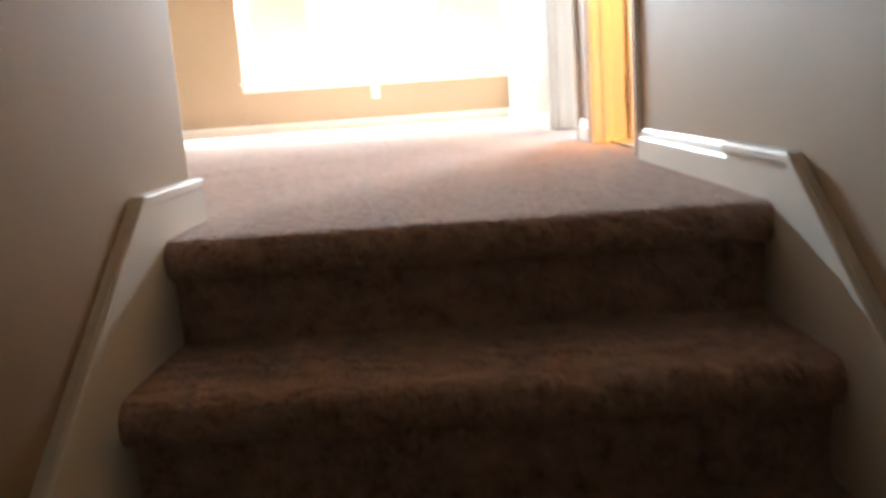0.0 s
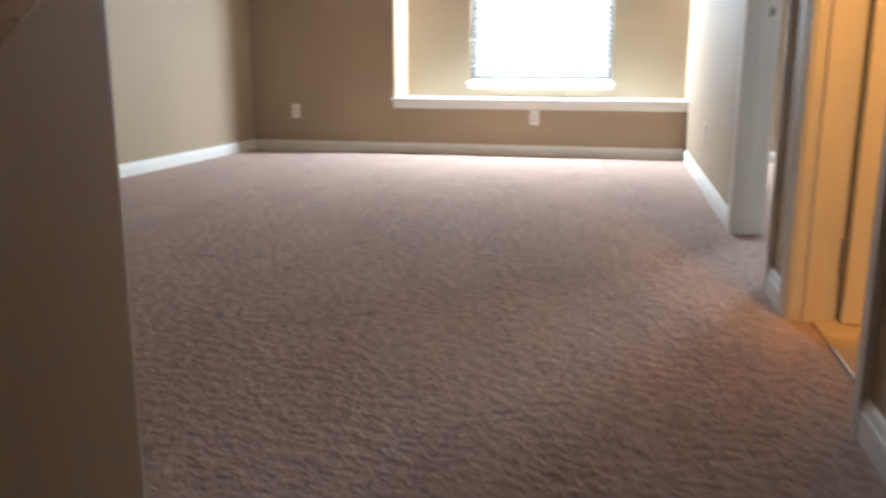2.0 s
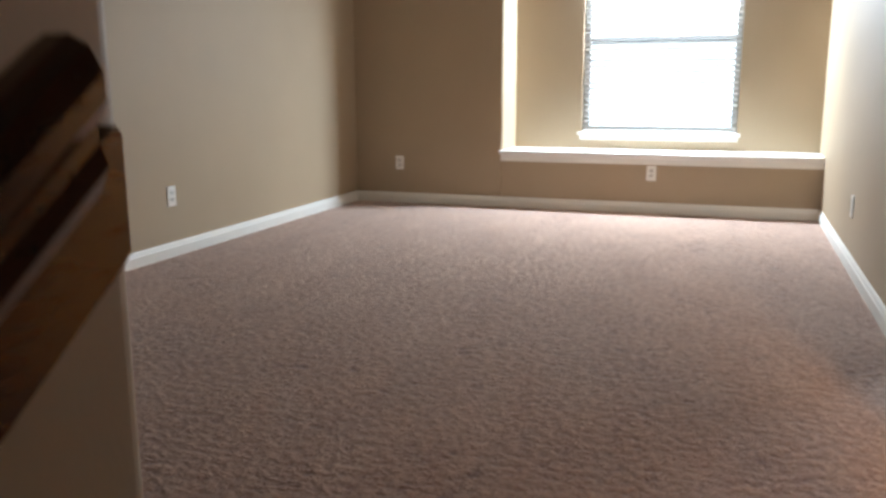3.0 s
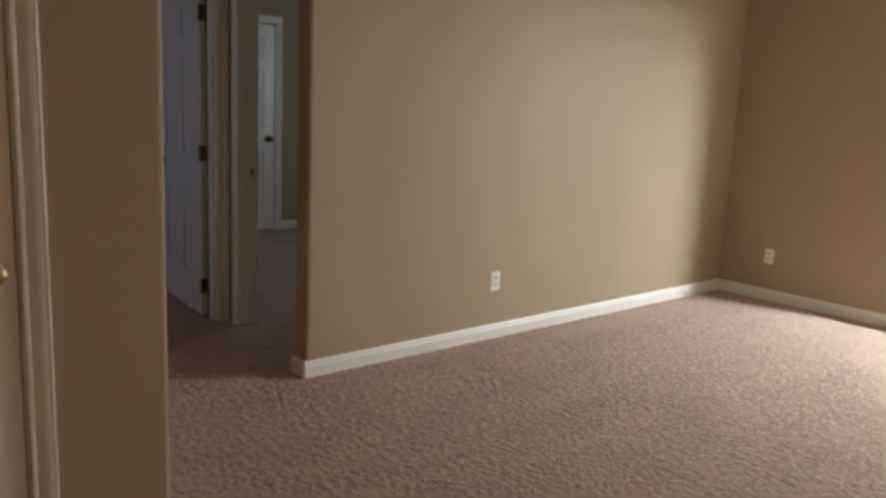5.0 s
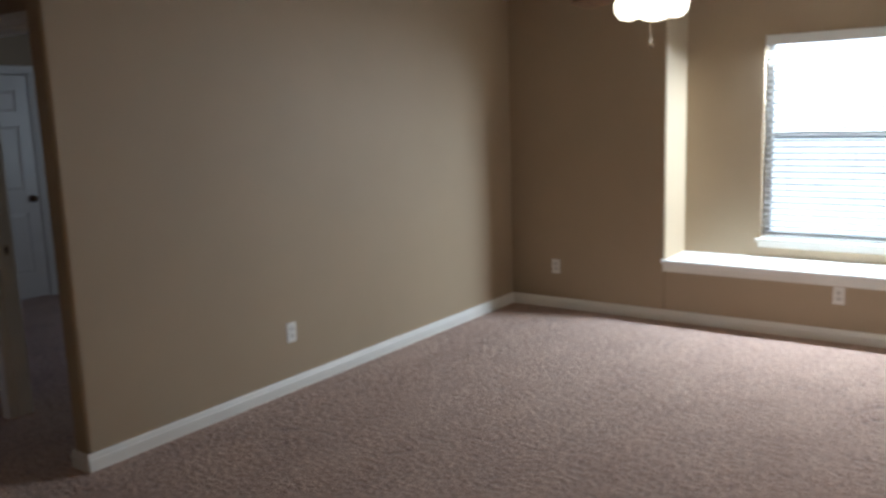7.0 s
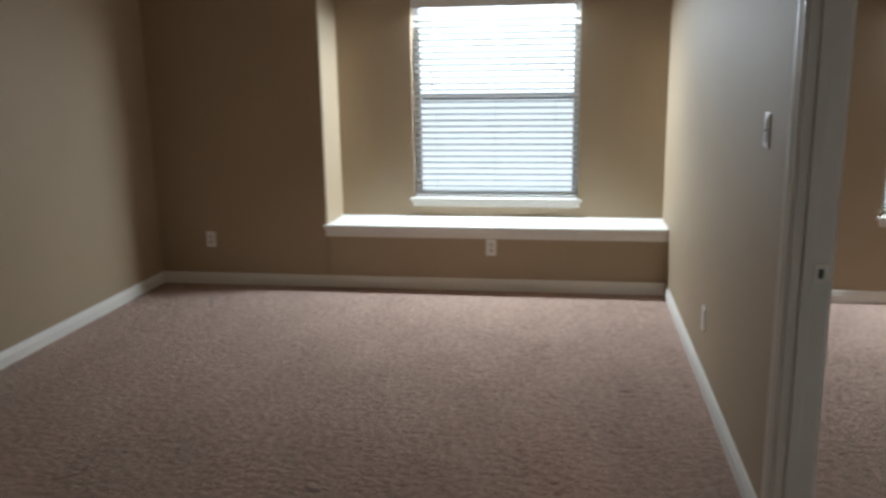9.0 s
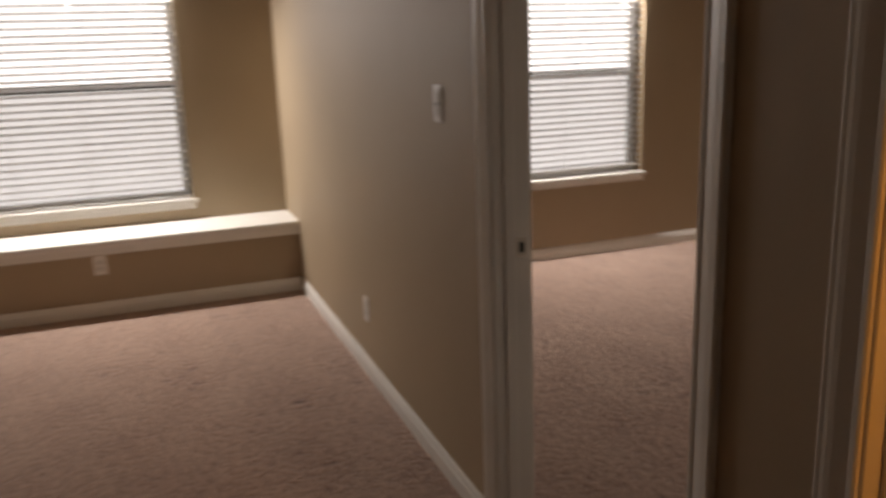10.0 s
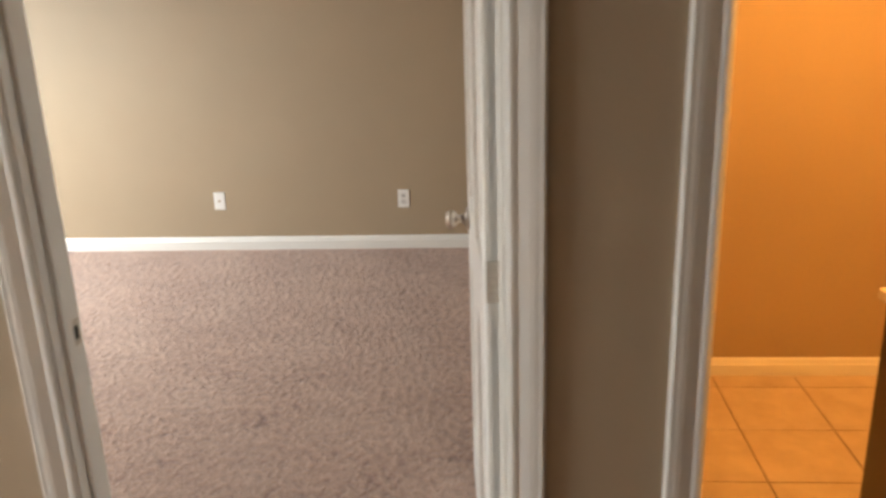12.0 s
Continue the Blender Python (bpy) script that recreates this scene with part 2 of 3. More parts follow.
def wall(name, axis, at, thick, a0, a1, label, openings=(), z0=0.0, z1=None, material=None, bullnose=()):
    """A wall along axis from a0 to a1, with faces at `at` and `at + thick`, openings (b0, b1, low, high) and rounded corners at bullnose (x, y)."""
    z1 = CEIL if z1 is None else z1
    bm = bmesh.new()
    lo, hi = min(at, at + thick), max(at, at + thick)

    def piece(b0, b1, c0, c1):
        if b1 - b0 > 1e-4 and c1 - c0 > 1e-4:
            if axis == "x":
                box(bm, b0, b1, lo, hi, c0, c1)
            else:
                box(bm, lo, hi, b0, b1, c0, c1)
    cur = a0
    for b0, b1, c0, c1 in sorted(openings):
        piece(cur, b0, z0, z1)
        piece(b0, b1, z0, c0)
        piece(b0, b1, c1, z1)
        cur = b1
    piece(cur, a1, z0, z1)
    if not bullnose:
        bmesh.ops.remove_doubles(bm, verts=bm.verts, dist=1e-5)
    edges = []
    for e in bm.edges:
        p, q = e.verts[0].co, e.verts[1].co
        if abs(p.x - q.x) + abs(p.y - q.y) < 1e-5:
            for x, y in bullnose:
                if abs(p.x - x) + abs(p.y - y) < 1e-3:
                    edges.append(e)
    if edges:
        bmesh.ops.bevel(bm, geom=edges, offset=0.02, segments=5, profile=0.5, affect="EDGES")
    return tagged(part(name, bm, material or WALL), label, "wall", kind="structure")


def slab(name, x0, x1, y0, y1, z0, z1, material, label, category):
    return tagged(part(name, box_mesh(x0, x1, y0, y1, z0, z1), material), label, category, kind="structure")


# ---- the large structure ----
slab("floor", -8.0, BRX, TOP + 0.06, 6.0, -0.12, 0, CARPET, "brown cut-pile carpet floor with footprints and vacuum marks", "floor")
slab("ceiling", -8.2, BRX + 0.3, -6.0, 6.2, CEIL, CEIL + 0.1, CEILM, "white textured painted ceiling", "ceiling")
J = 0.018                                       # jamb board


def gap(o, h=DH):
    return (o[0] - J, o[1] + J, -0.05, h + J)


wall("wall_right", "y", RW, WT, -5.2, NB + 0.15, "tan painted wall with two open doorways", [gap(BATH), gap(BED)], z0=-2.9)
wall("wall_left", "y", LW, -WT, LEND, NB, "plain tan painted wall with an outlet", bullnose=[(LW, LEND), (LW - WT, LEND)])
wall("wall_far_low", "x", FAR, NB - FAR + 0.15, NX, RW, "tan knee wall below the window shelf", z1=SHELF - 0.03)
wall("wall_far", "x", FAR, 0.6, LW, NX, "tan painted far wall beside the window recess", bullnose=[(NX, FAR)])
wall("wall_recess", "x", NB, 0.15, NX, RW, "tan recess wall round the window", [WIN], z0=SHELF - 0.03)
wall("wall_stair_left", "y", SLX, -WT, -5.2, SLY, "tan painted stair wall with a rounded end", z0=-2.9, bullnose=[(SLX, SLY), (SLX - WT, SLY)])
wall("wall_closet", "y", CLX, -WT, -1.6, CLE, "tan painted wall with a closed closet door", [gap(CLOSET)], bullnose=[(CLX, CLE)])
wall("wall_hall_near", "x", CLE, -WT, HX, CLX - WT, "tan painted hall wall")
wall("wall_closet_back", "x", -1.6, -WT, CLX - 1.0, SLX - WT, "tan painted alcove wall")
wall("wall_hall_end", "y", HX, -WT, -1.5, HY, "tan painted hall end wall with a doorway", [gap(VIOLET)])
wall("wall_hall_side", "x", HY, WT, HX - WT, LW - WT, "tan painted hall wall with a doorway", [gap(SIDE)])
wall("wall_bed_far", "x", BR1, 0.15, RW + WT, BRX, "tan painted bedroom wall with a window", [BWIN])
wall("wall_bed_right", "y", BRX, 0.15, BR0 - WT, BR1 + 0.15, "tan painted bedroom wall with two outlets")
wall("wall_bed_near", "x", BR0, -WT, RW + WT, BRX, "tan painted wall between bedroom and bathroom")
wall("wall_bath_back", "y", BTX, 0.1, BTN - 0.1, BR0 - WT, "tan painted bathroom wall")
wall("wall_bath_near", "x", BTN, -0.1, RW + WT, BTX, "tan painted bathroom wall")
wall("wall_violet_back", "y", -6.4, -0.1, -1.5, HY, "violet painted bedroom wall", material=PURPLE)
wall("wall_violet_side", "x", HY, WT, -6.4, HX - WT, "violet painted bedroom wall", material=PURPLE)
wall("wall_violet_near", "x", -1.5, -0.1, -6.5, HX, "violet painted bedroom wall", material=PURPLE)
wall("wall_far_room_end", "y", FRX, -0.1, 1.4, 4.55, "pale wall of the far room with a closed door", [gap(FARDOOR)])
wall("wall_far_room_back", "x", 4.55, 0.1, FRX, LW - WT, "pale wall of the far room")
wall("wall_behind_stairs", "x", -5.2, -0.1, SLX - WT, RW + WT, "tan wall at the foot of the stairs", z0=-2.9)

# carpeted stairs, one mesh a step
stairs = tagged(new("stairs"), "brown carpeted staircase with rounded nosings between painted walls", "stairs", kind="structure")
STEPS = 13
for i in range(STEPS):
    z, y = -RISE * i, TOP - RUN * i
    bm = bmesh.new()
    nose = [(y + 0.035 - 0.035 * math.sin(a) - 0.035 + 0.0, z - 0.035 + 0.035 * math.cos(a)) for a in [math.pi * k / 8 for k in range(9)]]
    back = y + (0.06 if i == 0 else RUN + 0.03)
    outline = [(back, z)] + [(p, q) for p, q in nose] + [(y + 0.012, z - 0.075), (y + 0.012, z - RISE - 0.06), (back, z - RISE - 0.06)]
    prism(bm, outline, "x", SLX + 0.016, RW - 0.016)
    part("step", bm, CARPET, stairs, smooth=False)
slab("floor_lower", SLX - WT, RW + WT, -5.2, TOP - RUN * (STEPS - 1), -RISE * STEPS - 0.1, -RISE * STEPS, CARPET, "brown carpet floor at the foot of the stairs", "floor")


# skirt boards along the stairs
def skirt(x0, x1, label):
    s = RISE / RUN
    top0 = TOP - 0.10
    bm = bmesh.new()
    run = RUN * STEPS
    outline = [(SLY, 0.085), (top0, 0.085), (top0 - 0.02, 0.075), (top0 - run, 0.075 - s * run), (top0 - run, -0.4 - s * run), (TOP + 0.06, -0.4), (TOP + 0.06, 0.0), (SLY, 0.0)]
    prism(bm, outline, "x", x0, x1)
    board = tagged(part("trim", bm, TRIM), label, "skirt board", kind="structure")
    # rounded cap along the sloping edge and the short level run
    c0, c1 = (x0, x1 + 0.008) if x0 < 0 else (x0 - 0.008, x1)
    for a, b in (((SLY, 0.085), (top0, 0.085)), ((top0, 0.085), (top0 - run, 0.080 - s * run))):
        d = Vector((b[0] - a[0], b[1] - a[1])).normalized()
        n = Vector((d.y, -d.x))                  # up and away from the board
        bm = bmesh.new()
        p, q = Vector(a), Vector(b)
        prism(bm, [tuple(p - n * 0.018), tuple(q - n * 0.018), tuple(q + n * 0.002), tuple(p + n * 0.002)], "x", c0, c1)
        bevelled(bm, 0.004, 2)
        part("cap", bm, TRIM, board)


skirt(SLX - 0.002, SLX + 0.016, "white painted skirt board along the stair wall")
skirt(RW - 0.016, RW + 0.002, "white painted skirt board along the stair wall")

# ---- baseboards ----
BBH, BBT = 0.085, 0.015


def baseboard(axis, at, side, a0, a1):
    """A moulded baseboard on the wall face `at`, on its side +1 or -1, from a0 to a1."""
    s = side
    outline = [(at - 0.002 * s, 0), (at + BBT * s, 0), (at + BBT * s, 0.056), (at + 0.011 * s, 0.062), (at + 0.011 * s, 0.066), (at + 0.008 * s, 0.078), (at + 0.003 * s, BBH), (at - 0.002 * s, BBH)]
    bm = bmesh.new()
    prism(bm, outline, axis, a0, a1)
    tagged(part("baseboard", bm, TRIM), "white moulded wooden baseboard along the carpet", "baseboard", kind="structure")


CW = 0.076                                      # casing with its reveal
baseboard("y", RW, -1, SLY + 0.0, BATH[0] - CW)
baseboard("y", RW, -1, BATH[1] + CW, BED[0] - CW)
baseboard("y", RW, -1, BED[1] + CW, FAR)
baseboard("x", FAR, -1, LW, RW - BBT)
baseboard("y", LW, 1, LEND - BBT + 0.005, FAR - BBT)
baseboard("x", LEND, -1, LW - WT - BBT, LW + 0.004)
baseboard("y", LW - WT, -1, LEND, HY)
baseboard("x", SLY, 1, SLX - WT, SLX + 0.016)
baseboard("y", CLX, 1, CLOSET[1] + CW, CLE + 0.004)
baseboard("x", CLE, 1, HX, CLX + BBT)
baseboard("y", BRX, -1, BR0, BR1)
baseboard("x", BR1, -1, RW + WT, BRX - BBT)
baseboard("y", RW + WT, 1, BED[1] + CW, BR1)
baseboard("y", BTX, -1, BTN, BR0 - WT)
baseboard("x", HY, -1, -6.4, HX - WT)
baseboard("y", FRX, 1, 1.5, FARDOOR[0] - CW)
baseboard("y", FRX, 1, FARDOOR[1] + CW, 4.5)

# ---- door frames ----
CASE = [(0.000, 0.000), (0.000, 0.009), (0.004, 0.012), (0.012, 0.012), (0.016, 0.009), (0.022, 0.011), (0.040, 0.016), (0.050, 0.0175), (0.058, 0.0175), (0.064, 0.019), (0.068, 0.017), (0.070, 0.012), (0.070, 0.000)]


def door_frame(name, axis, at, thick, o, label, sides=(1, 1), stop=0.5, strike=None):
    """Jamb boards, stops and moulded casings of a doorway in the wall whose faces are `at` and `at + thick`."""
    frame_ob = tagged(new(name), label, "door frame", kind="structure")
    lo, hi = min(at, at + thick), max(at, at + thick)
    top = DH

    def board(nm, b0, b1, d0, d1, z0, z1, w=0.002, material=TRIM, lab=""):
        if axis == "y":
            part(nm, box_mesh(d0, d1, b0, b1, z0, z1, w, 1), material, frame_ob, lab)
        else:
            part(nm, box_mesh(b0, b1, d0, d1, z0, z1, w, 1), material, frame_ob, lab)
    e = 0.001
    board("jamb", o[0] - J + e, o[0], lo - e, hi + e, 0, top)
    board("jamb", o[1], o[1] + J - e, lo - e, hi + e, 0, top)
    board("head_jamb", o[0] - J + e, o[1] + J - e, lo - e, hi + e, top, top + J - e)
    c = lo + (hi - lo) * stop
    board("door_stop", o[0], o[0] + 0.011, c - 0.016, c + 0.016, 0, top)
    board("door_stop", o[1] - 0.011, o[1], c - 0.016, c + 0.016, 0, top)
    board("door_stop", o[0] + 0.011, o[1] - 0.011, c - 0.016, c + 0.016, top - 0.011, top)
    for face, sgn, on in ((lo, -1, sides[0]), (hi, 1, sides[1])):
        if not on:
            continue
        for edge, d in ((o[0] - 0.006, -1), (o[1] + 0.006, 1)):
            bm = bmesh.new()
            pts = [(edge + d * u, face + sgn * (v - 0.001)) for u, v in CASE]
            prism(bm, [(q, p) for p, q in pts] if axis == "y" else pts, "z", 0, top + 0.006)
            part("casing", bm, TRIM, frame_ob)
        bm = bmesh.new()
        pts = [(face + sgn * (v - 0.001), top + 0.006 + u) for u, v in CASE]
        prism(bm, pts, axis, o[0] - 0.076, o[1] + 0.076)
        part("head_casing", bm, TRIM, frame_ob)
    if strike:
        b, d = strike
        sg = 1 if b < (o[0] + o[1]) / 2 else -1
        bb = sorted((b, b + sg * 0.0025))
        board("strike_plate", bb[0], bb[1], d - 0.016, d + 0.016, 0.90, 0.958, 0.0008, NICKEL, "nickel strike plate")
        # dark inlay on the plate paints the shade of the latch hole
        bb = sorted((b + sg * 0.002, b + sg * 0.0035))
        board("strike_hole_shade", bb[0], bb[1], d - 0.008, d + 0.008, 0.914, 0.944, 0.0004, HOLE_SHADE, "dark inlay for the shade in the latch hole")
    return frame_ob


door_frame("door_frame_bedroom", "y", RW, WT, BED, "white moulded casing and jamb of the bedroom doorway", stop=0.42, strike=(BED[1], RW + 0.088))
door_frame("door_frame_bathroom", "y", RW, WT, BATH, "white moulded casing and jamb of the bathroom doorway", stop=0.42)
door_frame("door_frame_closet", "y", CLX, -WT, CLOSET, "white moulded casing round the closet door", stop=0.35)
door_frame("door_frame_violet", "y", HX, -WT, VIOLET, "white moulded casing of the violet room's doorway", stop=0.6)
door_frame("door_frame_side", "x", HY, WT, SIDE, "white moulded casing of the far room's doorway", stop=0.4, strike=(SIDE[0], HY + 0.075))
door_frame("door_frame_far", "y", FRX, -0.1, FARDOOR, "white casing round the far door", stop=0.35)


# ---- doors ----
def knob(parent, x, z, side, material, y0):
    """A round knob on its rose; side is +1 or -1 along local y."""
    m = Matrix.Translation((x, y0, z)) @ Matrix.Rotation(radians(-90 * side), 4, "X")
    k = part("door_knob", lathe([(0, 0.018), (0.012, 0.018), (0.011, 0.030), (0.014, 0.036), (0.023, 0.041), (0.028, 0.050), (0.0285, 0.058), (0.024, 0.066), (0.014, 0.070), (0, 0.071)], m, 20), material, parent, "round metal door knob", True)
    part("rose", lathe([(0, 0), (0.033, 0), (0.033, 0.004), (0.030, 0.009), (0.018, 0.012), (0.013, 0.019), (0, 0.019)], m, 24), material, k, "", True)


def panel_door(name, w, m, label, material=DOORM, metal=NICKEL, hinge_side=1, th=0.035):
    """A six-panel door: local x runs from the hinges to the latch, y is the thickness, at the pose m."""
    h = DH - 0.012
    door = tagged(new(name), label, "door")
    door.matrix_world = m
    s, mid = 0.115, 0.11
    rails = [(0.012, 0.24), (0.80, 1.00), (1.585, 1.70), (h - 0.125, h)]
    bm = bmesh.new()
    t = th / 2
    box(bm, 0.003, w, -t + 0.010, t - 0.010, 0.012, h)
    for x0, x1 in ((0.003, s), (w - s, w), ((w - mid) / 2, (w + mid) / 2)):
        box(bm, x0, x1, -t, t, 0.012, h)
    for z0, z1 in rails:
        for x0, x1 in ((s, (w - mid) / 2), ((w + mid) / 2, w - s)):
            box(bm, x0, x1, -t, t, z0, z1)
    part("leaf", bm, material, door)
    for (_, z0), (z1, _) in zip(rails, rails[1:]):
        for x0, x1 in ((s, (w - mid) / 2), ((w + mid) / 2, w - s)):
            bm = bmesh.new()
            g, c = 0.006, 0.034
            for sy in (-1, 1):
                y0, y1 = sy * (t - 0.0105), sy * (t - 0.003)
                lo = [bm.verts.new(p) for p in ((x0 + g, y0, z0 + g), (x1 - g, y0, z0 + g), (x1 - g, y0, z1 - g), (x0 + g, y0, z1 - g))]
                hi = [bm.verts.new(p) for p in ((x0 + c, y1, z0 + c), (x1 - c, y1, z0 + c), (x1 - c, y1, z1 - c), (x0 + c, y1, z1 - c))]
                bm.faces.new(hi)
                for i in range(4):
                    bm.faces.new((lo[i], lo[(i + 1) % 4], hi[(i + 1) % 4], hi[i]))
                # sticking round the panel
                for a0, a1, b0, b1 in ((x0, x1, z0, z0 + 0.006), (x0, x1, z1 - 0.006, z1), (x0, x0 + 0.006, z0, z1), (x1 - 0.006, x1, z0, z1)):
                    ya, yb = sorted((sy * (t - 0.011), sy * (t - 0.004)))
                    box(bm, a0, a1, ya, yb, b0, b1)
            part("panel", bm, material, door)
    for side in (-1, 1):
        knob(door, w - 0.062, 0.92, side, metal, side * t)
    bm = box_mesh(w - 0.001, w + 0.0015, -0.012, 0.012, 0.892, 0.948, 0.0005, 1)
    part("latch_plate", bm, metal, door)
    for z in (0.20, 1.02, 1.84):
        hg = part("hinge", box_mesh(-0.001, 0.0025, -t + 0.002, t - 0.002, z - 0.045, z + 0.045, 0.0005, 1), metal, door, "metal butt hinge")
        part("hinge_pin", lathe([(0, -0.05), (0.004, -0.05), (0.0065, -0.046), (0.0065, 0.046), (0.004, 0.05), (0, 0.05)], Matrix.Translation((-0.001, hinge_side * (t + 0.003), z)), 10), metal, hg, "", True)
    return door


def door_pose(x, y, yaw):
    return pose(x, y, 0, 0, 0, yaw)


# bedroom door swung wide into the bedroom, hinged on the near jamb
panel_door("bedroom_door", BED[1] - BED[0] - 0.006, door_pose(RW + WT + 0.012, BED[0] + 0.022, 4.5), "open white six-panel bedroom door with a nickel knob", hinge_side=-1)
# bathroom door swung into the bathroom, hinged on the far jamb
panel_door("bathroom_door", BATH[1] - BATH[0] - 0.006, door_pose(RW + WT + 0.012, BATH[1] - 0.020, 4), "open white six-panel bathroom door lit orange by the lamp", hinge_side=1)
panel_door("closet_door", CLOSET[1] - CLOSET[0] - 0.006, door_pose(CLX - 0.020, CLOSET[0] + 0.003, 90), "closed white six-panel closet door with a brass knob", metal=BRASS, hinge_side=-1)
panel_door("violet_room_door", VIOLET[1] - VIOLET[0] - 0.006, door_pose(HX - WT - 0.012, VIOLET[1] - 0.022, 175), "open white six-panel door of a violet bedroom", metal=BRONZE, hinge_side=1)
panel_door("far_door", FARDOOR[1] - FARDOOR[0] - 0.006, door_pose(FRX - 0.020, FARDOOR[0] + 0.003, 90), "closed white six-panel door across the far room", metal=BRONZE, hinge_side=-1)


# ---- windows and blinds ----
def window(name, o, y, label):
    """A white single-hung window in an opening of the wall whose room face is y."""
    x0, x1, z0, z1 = o
    win = tagged(new(name), label, "window", kind="structure")
    f = 0.045
    yo = y + 0.085
    e = 0.001
    for nm, a in (("window_frame", (x0 + e, x0 + f, z0 + e, z1 - e)), ("window_frame", (x1 - f, x1 - e, z0 + e, z1 - e)), ("window_frame", (x0 + f, x1 - f, z0 + e, z0 + f)), ("window_frame", (x0 + f, x1 - f, z1 - f, z1 - e))):
        part(nm, box_mesh(a[0], a[1], yo, yo + 0.06, a[2], a[3], 0.003, 1), VINYL, win)
    zm = (z0 + z1) / 2 + 0.02
    part("meeting_rail", box_mesh(x0 + f, x1 - f, yo + 0.005, yo + 0.05, zm - 0.010, zm + 0.010, 0.003, 1), VINYL, win)
    for nm, a, b, d in (("lower_pane", z0 + f, zm - 0.025, 0.018), ("upper_pane", zm + 0.025, z1 - f, 0.036)):
        p = part(nm, box_mesh(x0 + f, x1 - f, yo + d, yo + d + 0.004, a, b), GLASS, win)
        p.visible_shadow = False
    part("insect_screen", box_mesh(x0 + f, x1 - f, yo + 0.052, yo + 0.0535, z0 + f, zm), MESH, win, "grey insect screen over the lower sash")
    # stool board
    bm = box_mesh(x0 - 0.03, x1 + 0.03, y - 0.026, y + 0.0, z0 - 0.022, z0 + 0.004, 0.005, 2)
    box(bm, x0 + e, x1 - e, y - 0.001, yo, z0 - 0.0, z0 + 0.004)
    st = part("window_sill", bm, TRIM, win, "white painted window stool")
    part("apron", box_mesh(x0 - 0.012, x1 + 0.012, y - 0.014, y + 0.001, z0 - 0.060, z0 - 0.022, 0.003, 1), TRIM, st)
    return win


def blind(name, o, y, label, drop, tilt):
    """A horizontal blind hung inside the window opening: valance, slats, bottom rail, ladders, cord tassels."""
    x0, x1, z0, z1 = o
    b = tagged(new(name), label, "window blind")
    yc = y + 0.040
    part("valance", box_mesh(x0 + 0.004, x1 - 0.004, y - 0.006, y + 0.008, z1 - 0.075, z1 - 0.003, 0.004, 2), VINYL, b, "white valance")
    part("headrail", box_mesh(x0 + 0.008, x1 - 0.008, y + 0.012, y + 0.066, z1 - 0.052, z1 - 0.003, 0.003, 1), VINYL, b)
    pitch, w, th = 0.044, 0.050, 0.0032
    bottom = z0 + drop
    count = int((z1 - 0.07 - bottom - 0.03) / pitch)
    rot = Matrix.Rotation(radians(tilt), 4, "X")
    bm = bmesh.new()
    prism(bm, [(-w / 2, 0), (-w / 4, th * 0.9), (0, th * 1.2), (w / 4, th * 0.9), (w / 2, 0), (w / 4, -th * 0.4), (0, -th * 0.1), (-w / 4, -th * 0.4)], "x", x0 + 0.004, x1 - 0.004)
    bmesh.ops.transform(bm, matrix=rot, verts=bm.verts)
    first = part("slat", bm, SLAT, b)
    rng = random.Random(5)
    for i in range(count):
        s = first if i == 0 else new("slat", first.data)
        s.parent = b
        s.location = (rng.uniform(-0.001, 0.001), yc, bottom + 0.035 + pitch * i)
        s.rotation_euler = (radians(rng.uniform(-1.5, 1.5)), 0, 0)
    part("bottom_rail", box_mesh(x0 + 0.010, x1 - 0.010, yc - 0.025, yc + 0.025, bottom, bottom + 0.016, 0.003, 2), VINYL, b)
    for k in (0.14, 0.5, 0.86):
        xx = x0 + (x1 - x0) * k
        bm = bmesh.new()
        for yy in (yc - 0.027, yc + 0.027):
            box(bm, xx - 0.0012, xx + 0.0012, yy - 0.0006, yy + 0.0006, bottom + 0.01, z1 - 0.05)
        part("ladder_cord", bm, VINYL, b)
    for k, zz in ((0.12, 0.66), (0.13, 0.60), (0.90, 0.66), (0.905, 0.88)):
        xx = x0 + (x1 - x0) * k
        zt = z0 + (z1 - z0) * zz - 0.02
        bm = bmesh.new()
        box(bm, xx - 0.001, xx + 0.001, y - 0.0095, y - 0.0075, zt, z1 - 0.06)
        c = part("cord", bm, VINYL, b)
        part("tassel", lathe([(0, 0.03), (0.003, 0.03), (0.007, 0.006), (0.007, 0.0), (0, 0.0)], Matrix.Translation((xx, y - 0.0085, zt - 0.028)), 10), BRONZE, c, "small dark cord tassel")
    return b


window("window_1", WIN, NB, "bright white single-hung window in a wall recess")
window("window_2", BWIN, BR1, "bright white single-hung bedroom window")
blind("window_blind", WIN, NB, "white two-inch slat blind let down over the bright window", 0.008, -23)
blind("bedroom_window_blind", BWIN, BR1, "white slat blind ending just above the sill", 0.045, -23)

# window shelf in the recess, with a moulded front and apron
shelf = tagged(new("window_shelf"), "white painted wooden shelf board filling the window recess", "window shelf", kind="structure")
bm = box_mesh(NX - 0.03, RW - 0.001, FAR - 0.028, FAR + 0.01, SHELF - 0.026, SHELF, 0.006, 3)
box(bm, NX + 0.001, RW - 0.001, FAR + 0.005, NB - 0.001, SHELF - 0.024, SHELF - 0.0005)
part("board", bm, TRIM, shelf)
bm = bmesh.new()
prism(bm, [(FAR + 0.001, SHELF - 0.085), (FAR - 0.012, SHELF - 0.085), (FAR - 0.014, SHELF - 0.045), (FAR - 0.020, SHELF - 0.027), (FAR + 0.001, SHELF - 0.027)], "x", NX - 0.015, RW - 0.001)
